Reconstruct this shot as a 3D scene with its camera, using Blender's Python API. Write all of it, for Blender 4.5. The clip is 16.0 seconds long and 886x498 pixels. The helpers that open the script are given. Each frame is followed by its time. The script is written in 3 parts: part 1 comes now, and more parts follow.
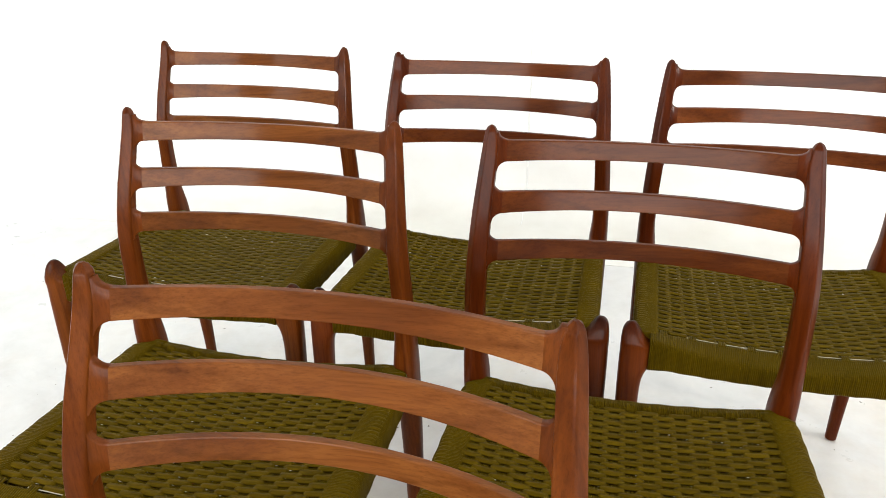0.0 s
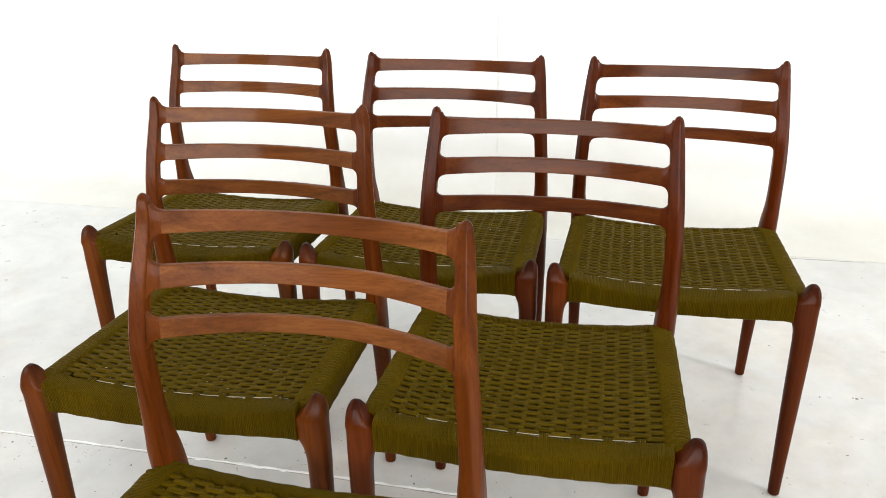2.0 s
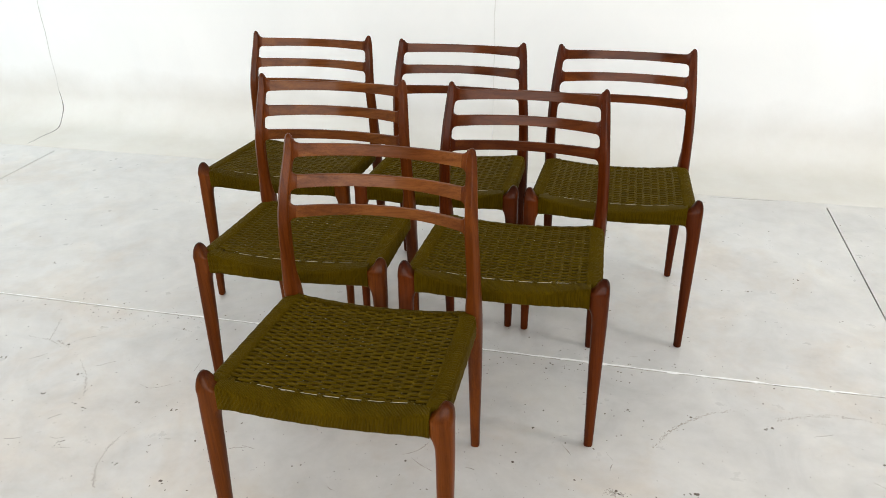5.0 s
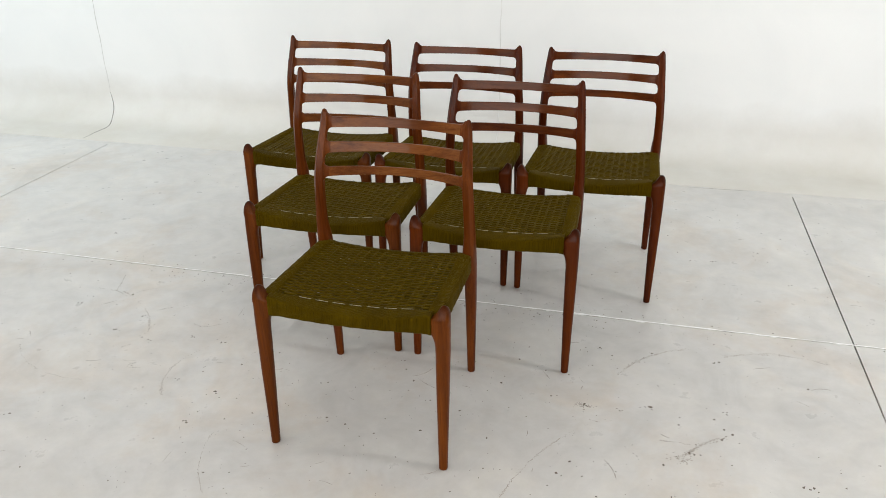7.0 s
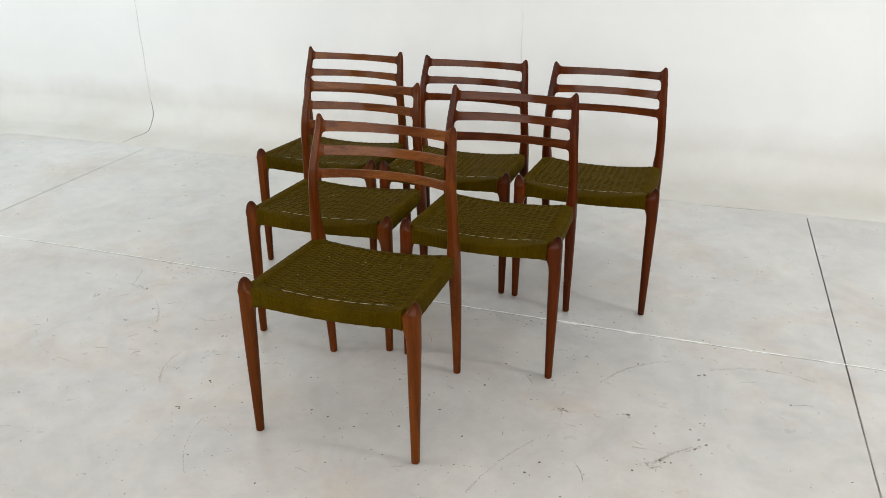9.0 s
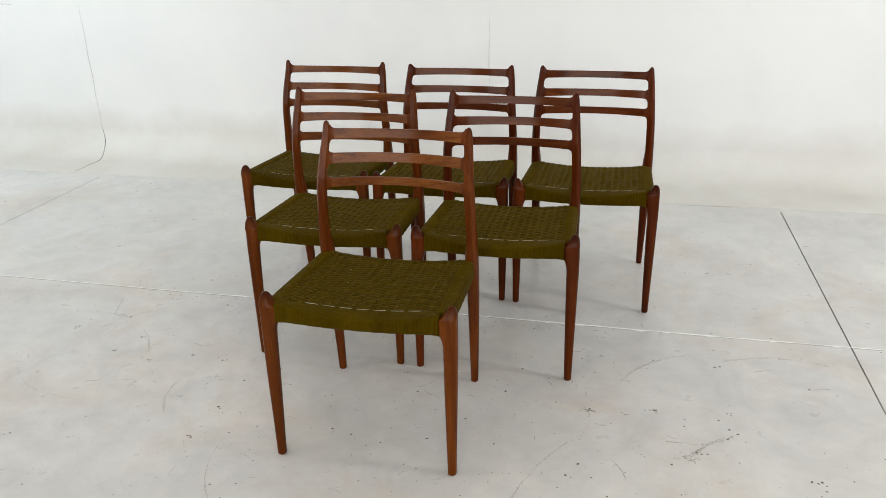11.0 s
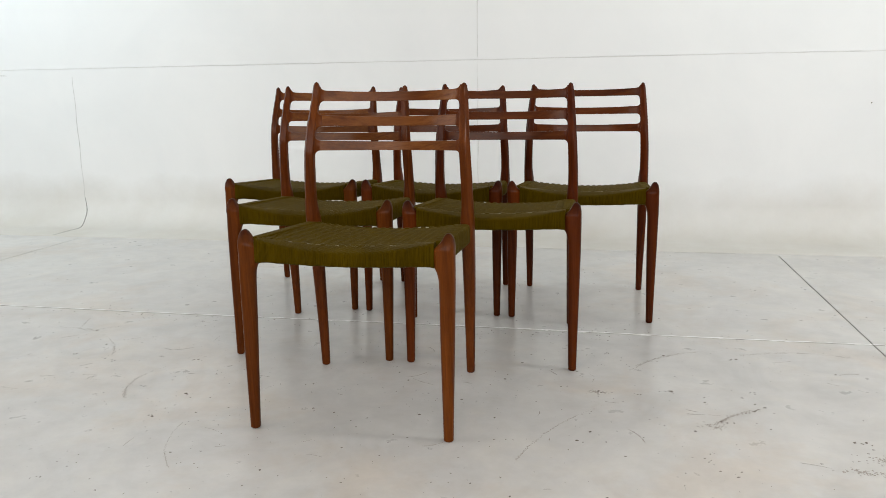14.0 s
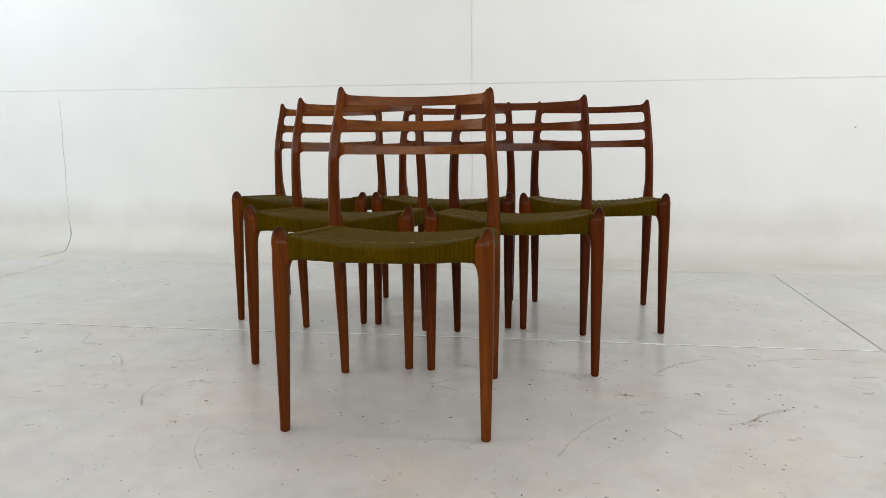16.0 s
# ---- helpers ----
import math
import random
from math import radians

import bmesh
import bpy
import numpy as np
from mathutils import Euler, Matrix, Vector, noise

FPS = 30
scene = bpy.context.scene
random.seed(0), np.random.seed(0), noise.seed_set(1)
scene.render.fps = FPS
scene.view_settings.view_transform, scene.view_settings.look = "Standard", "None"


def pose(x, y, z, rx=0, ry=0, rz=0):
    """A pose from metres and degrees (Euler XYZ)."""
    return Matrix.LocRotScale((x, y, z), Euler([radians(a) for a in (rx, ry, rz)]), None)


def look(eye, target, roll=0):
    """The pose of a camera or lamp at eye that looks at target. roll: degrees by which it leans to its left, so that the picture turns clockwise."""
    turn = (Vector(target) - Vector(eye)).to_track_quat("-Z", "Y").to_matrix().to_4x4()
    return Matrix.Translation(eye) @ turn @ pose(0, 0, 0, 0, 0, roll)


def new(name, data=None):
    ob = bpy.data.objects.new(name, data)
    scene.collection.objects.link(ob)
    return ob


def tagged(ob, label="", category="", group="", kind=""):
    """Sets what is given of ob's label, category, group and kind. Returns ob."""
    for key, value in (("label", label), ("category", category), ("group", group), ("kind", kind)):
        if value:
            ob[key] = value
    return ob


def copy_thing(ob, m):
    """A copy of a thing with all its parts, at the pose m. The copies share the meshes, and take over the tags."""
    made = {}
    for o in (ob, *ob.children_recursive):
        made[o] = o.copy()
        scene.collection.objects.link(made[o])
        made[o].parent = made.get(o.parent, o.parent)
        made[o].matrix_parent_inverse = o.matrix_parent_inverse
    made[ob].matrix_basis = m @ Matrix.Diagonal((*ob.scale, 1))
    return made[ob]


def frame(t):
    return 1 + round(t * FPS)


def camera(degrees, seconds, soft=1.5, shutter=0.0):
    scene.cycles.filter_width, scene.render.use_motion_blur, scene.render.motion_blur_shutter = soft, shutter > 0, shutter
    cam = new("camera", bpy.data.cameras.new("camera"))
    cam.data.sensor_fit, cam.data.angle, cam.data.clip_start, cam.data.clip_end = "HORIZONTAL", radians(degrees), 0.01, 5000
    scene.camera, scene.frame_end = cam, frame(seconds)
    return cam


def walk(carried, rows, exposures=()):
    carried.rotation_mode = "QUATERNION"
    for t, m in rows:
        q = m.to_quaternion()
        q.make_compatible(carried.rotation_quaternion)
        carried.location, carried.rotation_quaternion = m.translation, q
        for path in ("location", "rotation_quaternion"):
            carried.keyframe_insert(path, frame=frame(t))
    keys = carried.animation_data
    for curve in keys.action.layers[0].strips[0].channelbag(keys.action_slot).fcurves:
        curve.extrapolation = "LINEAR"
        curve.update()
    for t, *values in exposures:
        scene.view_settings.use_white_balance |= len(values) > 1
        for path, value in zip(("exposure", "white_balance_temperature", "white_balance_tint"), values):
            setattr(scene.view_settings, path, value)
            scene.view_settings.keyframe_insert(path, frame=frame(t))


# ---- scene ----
# ---- camera and walk ----
cam = camera(59.66, 16.0, soft=0.5)
# seconds, place in metres, turn in degrees
ROWS = [
    (0.0, 0.2191, -0.0546, 1.0672, 65.433, 0.635, 13.292),
    (0.5, 0.2539, -0.1203, 1.0799, 65.836, 0.820, 12.987),
    (1.0, 0.2870, -0.1857, 1.0845, 66.337, 0.886, 12.718),
    (1.5, 0.3228, -0.2594, 1.0918, 66.295, 0.966, 12.689),
    (2.0, 0.3525, -0.3486, 1.1190, 65.535, 0.987, 12.619),
    (2.5, 0.3773, -0.4385, 1.1587, 64.524, 0.917, 12.530),
    (3.0, 0.3835, -0.5168, 1.2028, 63.444, 0.911, 12.477),
    (3.5, 0.3926, -0.6419, 1.2505, 62.833, 0.795, 12.486),
    (4.0, 0.4082, -0.7772, 1.2818, 62.710, 0.621, 12.446),
    (6.5, 0.5865, -1.3990, 1.3690, 63.611, 0.641, 13.481),
    (7.0, 0.6142, -1.4855, 1.3667, 64.177, 0.518, 14.031),
    (7.5, 0.6721, -1.5092, 1.3654, 64.601, 0.377, 15.009),
    (8.0, 0.7493, -1.5131, 1.3662, 65.001, 0.240, 16.369),
    (8.5, 0.7920, -1.5156, 1.3609, 65.314, 0.177, 17.569),
    (9.0, 0.8128, -1.5166, 1.3553, 65.587, 0.285, 18.185),
    (11.5, 0.5512, -1.5579, 1.2308, 68.380, 1.322, 11.604),
    (12.0, 0.5753, -1.5559, 1.1313, 70.233, 1.210, 11.529),
    (12.5, 0.5749, -1.5560, 1.0317, 72.159, 0.980, 11.593),
    (13.0, 0.5574, -1.5641, 0.9414, 74.308, 0.932, 11.610),
    (13.5, 0.5489, -1.5728, 0.8455, 76.432, 0.975, 11.555),
    (14.0, 0.5466, -1.5806, 0.7668, 78.534, 0.826, 11.347),
    (14.5, 0.5481, -1.6200, 0.7222, 80.058, 0.744, 11.313),
    (15.0, 0.5280, -1.6385, 0.6920, 81.181, 0.416, 10.732),
    (15.5, 0.4811, -1.6408, 0.6832, 81.487, 0.265, 9.811),
    (16.0, 0.3910, -1.6180, 0.6742, 81.437, 0.425, 8.817),
]
EXPOSURES = [(0.0, 1.08), (1.5, 0.96), (3.5, 0.71), (7.0, 0.31), (9.0, 0.23), (12.0, 0.19), (16.0, 0.08)]
walk(cam, [(t, pose(x, y, z, rx, ry, rz)) for t, x, y, z, rx, ry, rz in ROWS], EXPOSURES)

# ---- light ----
world = bpy.data.worlds.new("studio_world")
scene.world = world
world.use_nodes = True
world.node_tree.nodes["Background"].inputs["Color"].default_value = (0.9, 0.95, 1.0, 1)
world.node_tree.nodes["Background"].inputs["Strength"].default_value = 0.05


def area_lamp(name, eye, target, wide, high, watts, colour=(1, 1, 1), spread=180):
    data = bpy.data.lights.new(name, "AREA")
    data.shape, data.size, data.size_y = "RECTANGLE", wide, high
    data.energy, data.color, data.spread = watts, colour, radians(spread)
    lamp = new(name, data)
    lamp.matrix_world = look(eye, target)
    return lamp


# area lamps added out of view to light the room; no fixtures show
area_lamp("softbox_overhead", (0.8, 0.6, 3.2), (0.8, 0.6, 0), 5.0, 2.4, 5, (1.0, 0.975, 0.935))
area_lamp("softbox_side", (3.7, 0.1, 1.9), (0, 0.6, 0.2), 0.5, 0.6, 32, (1.0, 0.965, 0.92))
area_lamp("softbox_left", (-3.0, -1.2, 2.2), (0, 0.5, 0.2), 1.4, 1.4, 24, (1.0, 0.975, 0.94))
# added fill for the chair fronts, its source behind the camera unseen
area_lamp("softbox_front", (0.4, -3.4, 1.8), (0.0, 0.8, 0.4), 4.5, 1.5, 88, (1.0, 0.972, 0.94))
area_lamp("softbox_wall_left", (-2.8, 1.3, 3.1), (-3.2, 2.5, 1.6), 1.2, 0.8, 27, (0.77, 0.93, 1.0), 150)
area_lamp("softbox_wall", (2.4, 1.3, 3.15), (2.4, 2.6, 1.4), 3.2, 0.8, 25, (0.81, 0.945, 1.0), 150)

# ---- materials ----
def material(name):
    m = bpy.data.materials.new(name)
    m.use_nodes = True
    nt = m.node_tree
    return m, nt, nt.nodes["Principled BSDF"]


def node(nt, kind, **values):
    n = nt.nodes.new(kind)
    for key, value in values.items():
        n.inputs[key].default_value = value
    return n


def ramp(nt, source, stops):
    n = nt.nodes.new("ShaderNodeValToRGB")
    while len(n.color_ramp.elements) < len(stops):
        n.color_ramp.elements.new(0.5)
    for e, (at, colour) in zip(n.color_ramp.elements, stops):
        e.position, e.color = at, (*colour, 1)
    nt.links.new(source, n.inputs[0])
    return n


def mixed(nt, blend, factor, a, b):
    n = nt.nodes.new("ShaderNodeMix")
    n.data_type, n.blend_type = "RGBA", blend
    for value, slot in ((factor, 0), (a, 6), (b, 7)):
        if isinstance(value, bpy.types.NodeSocket):
            nt.links.new(value, n.inputs[slot])
        else:
            n.inputs[slot].default_value = value if slot == 0 else (*value, 1)
    return n.outputs[2]


def bump(nt, bsdf, height, strength, distance):
    n = node(nt, "ShaderNodeBump", Strength=strength, Distance=distance)
    nt.links.new(height, n.inputs["Height"])
    nt.links.new(n.outputs[0], bsdf.inputs["Normal"])
    return n


def shifted(nt, scale, slant=(0, 0, 0)):
    """Object coordinates, scaled, and moved by each object's own random number."""
    coords = nt.nodes.new("ShaderNodeTexCoord")
    info = nt.nodes.new("ShaderNodeObjectInfo")
    mul = nt.nodes.new("ShaderNodeMath")
    mul.operation = "MULTIPLY"
    mul.inputs[1].default_value = 37.0
    nt.links.new(info.outputs["Random"], mul.inputs[0])
    mapping = node(nt, "ShaderNodeMapping", Scale=scale)
    turned = node(nt, "ShaderNodeMapping", Rotation=slant)
    nt.links.new(coords.outputs["Object"], turned.inputs[0])
    nt.links.new(turned.outputs[0], mapping.inputs[0])
    nt.links.new(mul.outputs[0], mapping.inputs["Location"])
    return mapping.outputs[0], info.outputs["Random"]


def teak(name, scale, slant, stops, tip=None, gloss=0.12):
    """Oiled teak, its grain drawn out along one axis."""
    m, nt, bsdf = material(name)
    place, chance = shifted(nt, scale, slant)
    broad = node(nt, "ShaderNodeTexNoise", Scale=3.0, Detail=4.0, Roughness=0.55, Distortion=0.7)
    fine = node(nt, "ShaderNodeTexNoise", Scale=34.0, Detail=6.0, Roughness=0.6)
    pores = node(nt, "ShaderNodeTexNoise", Scale=110.0, Detail=2.0, Roughness=0.5)
    for n in (broad, fine, pores):
        nt.links.new(place, n.inputs["Vector"])
    base = ramp(nt, broad.outputs[0], stops)
    grain = ramp(nt, fine.outputs[0], [(0.30, (0.74, 0.68, 0.62)), (0.55, (1.0, 1.0, 1.0)), (0.8, (1.10, 1.06, 1.0))])
    dark = ramp(nt, pores.outputs[0], [(0.34, (0.42, 0.36, 0.34)), (0.45, (1, 1, 1))])
    tone = ramp(nt, chance, [(0.0, (0.84, 0.80, 0.78)), (1.0, (1.12, 1.08, 1.04))])
    rings = node(nt, "ShaderNodeTexWave", Scale=1.6, Distortion=9.0, Detail=3.0)
    rings.inputs["Detail Scale"].default_value = 0.8
    rings.bands_direction = "DIAGONAL"
    nt.links.new(place, rings.inputs["Vector"])
    lines = ramp(nt, rings.outputs["Fac"], [(0.0, (0.78, 0.74, 0.70)), (0.18, (0.98, 0.98, 0.97)), (1.0, (1.05, 1.04, 1.02))])
    c = mixed(nt, "MULTIPLY", 1.0, base.outputs[0], grain.outputs[0])
    c = mixed(nt, "MULTIPLY", 0.8, c, lines.outputs[0])
    c = mixed(nt, "MULTIPLY", 0.25, c, dark.outputs[0])
    c = mixed(nt, "MULTIPLY", 1.0, c, tone.outputs[0])
    info = nt.nodes.new("ShaderNodeObjectInfo")
    c = mixed(nt, "MULTIPLY", 1.0, c, info.outputs["Color"])
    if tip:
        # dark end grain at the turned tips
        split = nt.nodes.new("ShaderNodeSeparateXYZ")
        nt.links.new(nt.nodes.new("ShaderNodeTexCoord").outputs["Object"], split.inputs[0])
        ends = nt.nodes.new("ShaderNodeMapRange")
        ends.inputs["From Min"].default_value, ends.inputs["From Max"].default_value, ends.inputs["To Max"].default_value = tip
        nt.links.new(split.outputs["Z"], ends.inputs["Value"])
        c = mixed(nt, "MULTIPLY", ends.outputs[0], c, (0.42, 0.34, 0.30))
    nt.links.new(c, bsdf.inputs["Base Color"])
    rough = ramp(nt, fine.outputs[0], [(0.2, (0.42, 0.42, 0.42)), (0.8, (0.30, 0.30, 0.30))])
    nt.links.new(rough.outputs[0], bsdf.inputs["Roughness"])
    bsdf.inputs["Specular IOR Level"].default_value = 0.05
    bsdf.inputs["Coat Weight"].default_value = gloss
    bsdf.inputs["Coat Roughness"].default_value = 0.16
    bump(nt, bsdf, fine.outputs[0], 0.12, 0.0006)
    return m


def cord(name, scale):
    """Olive worsted cord, fibres along one axis."""
    m, nt, bsdf = material(name)
    place, chance = shifted(nt, scale)
    fibre = node(nt, "ShaderNodeTexNoise", Scale=420.0, Detail=3.0, Roughness=0.6)
    patch = node(nt, "ShaderNodeTexNoise", Scale=9.0, Detail=3.0, Roughness=0.55)
    for n in (fibre, patch):
        nt.links.new(place, n.inputs["Vector"])
    base = ramp(nt, patch.outputs[0], [(0.30, (0.046, 0.0278, 0.0005)), (0.70, (0.069, 0.0426, 0.0008))])
    hair = ramp(nt, fibre.outputs[0], [(0.25, (0.52, 0.52, 0.46)), (0.60, (1.10, 1.10, 1.05))])
    tone = ramp(nt, chance, [(0.0, (0.94, 0.94, 0.93)), (1.0, (1.05, 1.05, 1.04))])
    c = mixed(nt, "MULTIPLY", 1.0, base.outputs[0], hair.outputs[0])
    c = mixed(nt, "MULTIPLY", 1.0, c, tone.outputs[0])
    nt.links.new(c, bsdf.inputs["Base Color"])
    bsdf.inputs["Roughness"].default_value = 0.5
    bsdf.inputs["Specular IOR Level"].default_value = 0.06
    bsdf.inputs["Specular Tint"].default_value = (1.0, 0.80, 0.22, 1)
    bsdf.inputs["Sheen Weight"].default_value = 0.05
    bsdf.inputs["Sheen Roughness"].default_value = 0.4
    bsdf.inputs["Sheen Tint"].default_value = (0.85, 0.62, 0.10, 1)
    bump(nt, bsdf, fibre.outputs[0], 0.35, 0.0004)
    return m


def paint(name, light, grey, rough=0.55, dirt=0.0):
    """White studio paint with a mottled, slightly trodden coat."""
    m, nt, bsdf = material(name)
    coords = nt.nodes.new("ShaderNodeTexCoord")
    broad = node(nt, "ShaderNodeTexNoise", Scale=1.7, Detail=5.0, Roughness=0.6, Distortion=0.6)
    small = node(nt, "ShaderNodeTexNoise", Scale=14.0, Detail=6.0, Roughness=0.65)
    relief = node(nt, "ShaderNodeTexNoise", Scale=90.0, Detail=4.0, Roughness=0.6)
    for n in (broad, small, relief):
        nt.links.new(coords.outputs["Object"], n.inputs["Vector"])
    base = ramp(nt, broad.outputs[0], [(0.32, grey), (0.66, light)])
    c = base.outputs[0]
    if dirt:
        smear = ramp(nt, small.outputs[0], [(0.20, (0.86, 0.845, 0.815)), (0.70, (1, 1, 1))])
        c = mixed(nt, "MULTIPLY", dirt, c, smear.outputs[0])
        tint = node(nt, "ShaderNodeTexNoise", Scale=4.5, Detail=6.0, Roughness=0.62, Distortion=1.2)
        nt.links.new(coords.outputs["Object"], tint.inputs["Vector"])
        shade = ramp(nt, tint.outputs[0], [(0.28, (0.885, 0.885, 0.88)), (0.48, (0.98, 0.974, 0.966)), (0.68, (1.055, 1.04, 1.01))])
        c = mixed(nt, "MULTIPLY", 1.0, c, shade.outputs[0])
        stain = node(nt, "ShaderNodeTexNoise", Scale=1.9, Detail=7.0, Roughness=0.68, Distortion=0.4)
        nt.links.new(coords.outputs["Object"], stain.inputs["Vector"])
        warm = ramp(nt, stain.outputs[0], [(0.50, (1, 1, 1)), (0.62, (0.96, 0.905, 0.85)), (0.72, (0.93, 0.86, 0.79))])
        c = mixed(nt, "MULTIPLY", 0.8, c, warm.outputs[0])
        fine = node(nt, "ShaderNodeTexNoise", Scale=60.0, Detail=4.0, Roughness=0.7)
        nt.links.new(coords.outputs["Object"], fine.inputs["Vector"])
        dust = ramp(nt, fine.outputs[0], [(0.25, (0.985, 0.983, 0.98)), (0.75, (1.01, 1.01, 1.01))])
        c = mixed(nt, "MULTIPLY", 1.0, c, dust.outputs[0])
        speck = nt.nodes.new("ShaderNodeTexVoronoi")
        speck.inputs["Scale"].default_value = 9.0
        nt.links.new(coords.outputs["Object"], speck.inputs["Vector"])
        dots = ramp(nt, speck.outputs["Distance"], [(0.018, (0.30, 0.27, 0.24)), (0.045, (1, 1, 1))])
        gate = node(nt, "ShaderNodeTexNoise", Scale=2.3, Detail=2.0)
        nt.links.new(coords.outputs["Object"], gate.inputs["Vector"])
        some = ramp(nt, gate.outputs[0], [(0.50, (0, 0, 0)), (0.60, (1, 1, 1))])
        c = mixed(nt, "MULTIPLY", some.outputs[0], c, dots.outputs[0])
    nt.links.new(c, bsdf.inputs["Base Color"])
    gloss = ramp(nt, small.outputs[0], [(0.2, (rough + 0.03,) * 3), (0.8, (rough - 0.03,) * 3)])
    nt.links.new(gloss.outputs[0], bsdf.inputs["Roughness"])
    bump(nt, bsdf, relief.outputs[0], 0.04 if dirt else 0.12, 0.002)
    return m


def sweep_paint():
    """Wall paint multiplied towards a darker beige low on the sweep, ragged at its edge."""
    m = paint("white_sweep_paint", (0.86, 0.86, 0.855), (0.82, 0.825, 0.825), 0.6)
    nt = m.node_tree
    bsdf = nt.nodes["Principled BSDF"]
    before = bsdf.inputs["Base Color"].links[0].from_socket
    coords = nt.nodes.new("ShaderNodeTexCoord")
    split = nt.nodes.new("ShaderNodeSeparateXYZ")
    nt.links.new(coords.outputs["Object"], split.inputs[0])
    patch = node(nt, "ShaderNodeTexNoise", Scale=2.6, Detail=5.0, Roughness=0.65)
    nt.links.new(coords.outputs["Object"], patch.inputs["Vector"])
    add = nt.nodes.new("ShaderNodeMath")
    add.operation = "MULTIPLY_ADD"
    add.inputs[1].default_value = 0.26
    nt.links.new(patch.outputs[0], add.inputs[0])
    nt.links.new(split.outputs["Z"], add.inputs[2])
    # full beige at floor level, fading out with height
    low_beige = ramp(nt, add.outputs[0], [(0.06, (1, 1, 1)), (0.44, (0, 0, 0))])
    nt.links.new(mixed(nt, "MULTIPLY", low_beige.outputs[0], before, (0.67, 0.625, 0.555)), bsdf.inputs["Base Color"])
    return m


def plain(name, colour, rough=0.7, scale=60.0, spread=0.3):
    m, nt, bsdf = material(name)
    coords = nt.nodes.new("ShaderNodeTexCoord")
    n = node(nt, "ShaderNodeTexNoise", Scale=scale, Detail=4.0)
    nt.links.new(coords.outputs["Object"], n.inputs["Vector"])
    low, high = tuple(v * (1 - spread) for v in colour), tuple(min(1, v * (1 + spread)) for v in colour)
    nt.links.new(ramp(nt, n.outputs[0], [(0.3, low), (0.7, high)]).outputs[0], bsdf.inputs["Base Color"])
    bsdf.inputs["Roughness"].default_value = rough
    return m


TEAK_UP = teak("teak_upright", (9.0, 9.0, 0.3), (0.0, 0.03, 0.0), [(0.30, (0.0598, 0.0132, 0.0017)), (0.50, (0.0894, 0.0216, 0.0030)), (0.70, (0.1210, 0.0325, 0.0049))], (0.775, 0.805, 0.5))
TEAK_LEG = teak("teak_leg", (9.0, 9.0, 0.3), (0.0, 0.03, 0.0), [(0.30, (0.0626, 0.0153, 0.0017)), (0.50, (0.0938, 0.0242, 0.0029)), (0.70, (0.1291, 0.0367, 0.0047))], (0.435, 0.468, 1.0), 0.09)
TEAK_ACROSS = teak("teak_across", (0.3, 9.0, 9.0), (0.0, 0.10, 0.06), [(0.30, (0.0800, 0.0228, 0.0042)), (0.50, (0.1181, 0.0381, 0.0073)), (0.70, (0.1601, 0.0576, 0.0121))], gloss=0.2)
CORD_X = cord("olive_cord_across", (0.08, 1.0, 1.0))
CORD_Y = cord("olive_cord_along", (1.0, 0.08, 1.0))
CORD_Z = cord("olive_cord_wrapped", (1.0, 1.0, 0.05))
WALL_PAINT = paint("white_wall_paint", (0.86, 0.86, 0.855), (0.82, 0.825, 0.825), 0.6)
SWEEP_PAINT = sweep_paint()
FLOOR_PAINT = paint("white_floor_paint", (0.63, 0.619, 0.606), (0.56, 0.549, 0.537), 0.29, 0.75)
CEILING_PAINT = paint("ceiling_paint", (0.62, 0.62, 0.61), (0.56, 0.56, 0.55), 0.7)
# for unseen walls, its tone set by how much light they throw back
BOUNCE_GREY = paint("bounce_grey_paint", (0.46, 0.46, 0.46), (0.41, 0.41, 0.41), 0.7)
JOINT_DARK = plain("joint_dirt", (0.06, 0.055, 0.05), 0.9)
FILLER = plain("white_filler", (0.86, 0.86, 0.85), 0.5, 40, 0.08)
SCUFF = plain("scuff_grime", (0.34, 0.31, 0.275), 0.75, 30, 0.35)
CRACK = plain("crack_grime", (0.15, 0.14, 0.125), 0.85, 30, 0.35)
SCUFF_WALL = plain("scuff_wall", (0.50, 0.49, 0.47), 0.7, 30, 0.2)
SCUFF_FAINT = plain("scuff_faint", (0.38, 0.345, 0.31), 0.7, 30, 0.2)
JOINT_FAINT = plain("faint_joint", (0.74, 0.735, 0.72), 0.7, 20, 0.08)
STRING = plain("natural_string", (0.48, 0.44, 0.33), 0.7, 300, 0.15)
GRIT = plain("grit", (0.13, 0.105, 0.085), 0.85)


# ---- building helpers ----
def mesh_of(name, verts, faces, mat, smooth=True):
    me = bpy.data.meshes.new(name)
    me.from_pydata(verts, [], faces)
    me.update()
    if smooth:
        me.polygons.foreach_set("use_smooth", [True] * len(me.polygons))
    me.materials.append(mat)
    return me


def part(name, me, parent=None, label=""):
    ob = new(name, me)
    if parent:
        ob.parent = parent
    return tagged(ob, label)


def loft(rings, closed_ring=True, caps=True):
    """Verts and faces through rings of equal length."""
    n = len(rings[0])
    verts = [v for ring in rings for v in ring]
    faces = []
    for i in range(len(rings) - 1):
        for j in range(n if closed_ring else n - 1):
            k = (j + 1) % n
            faces.append((i * n + j, i * n + k, (i + 1) * n + k, (i + 1) * n + j))
    if caps:
        faces.append(tuple(range(n - 1, -1, -1)))
        faces.append(tuple((len(rings) - 1) * n + j for j in range(n)))
    return verts, faces


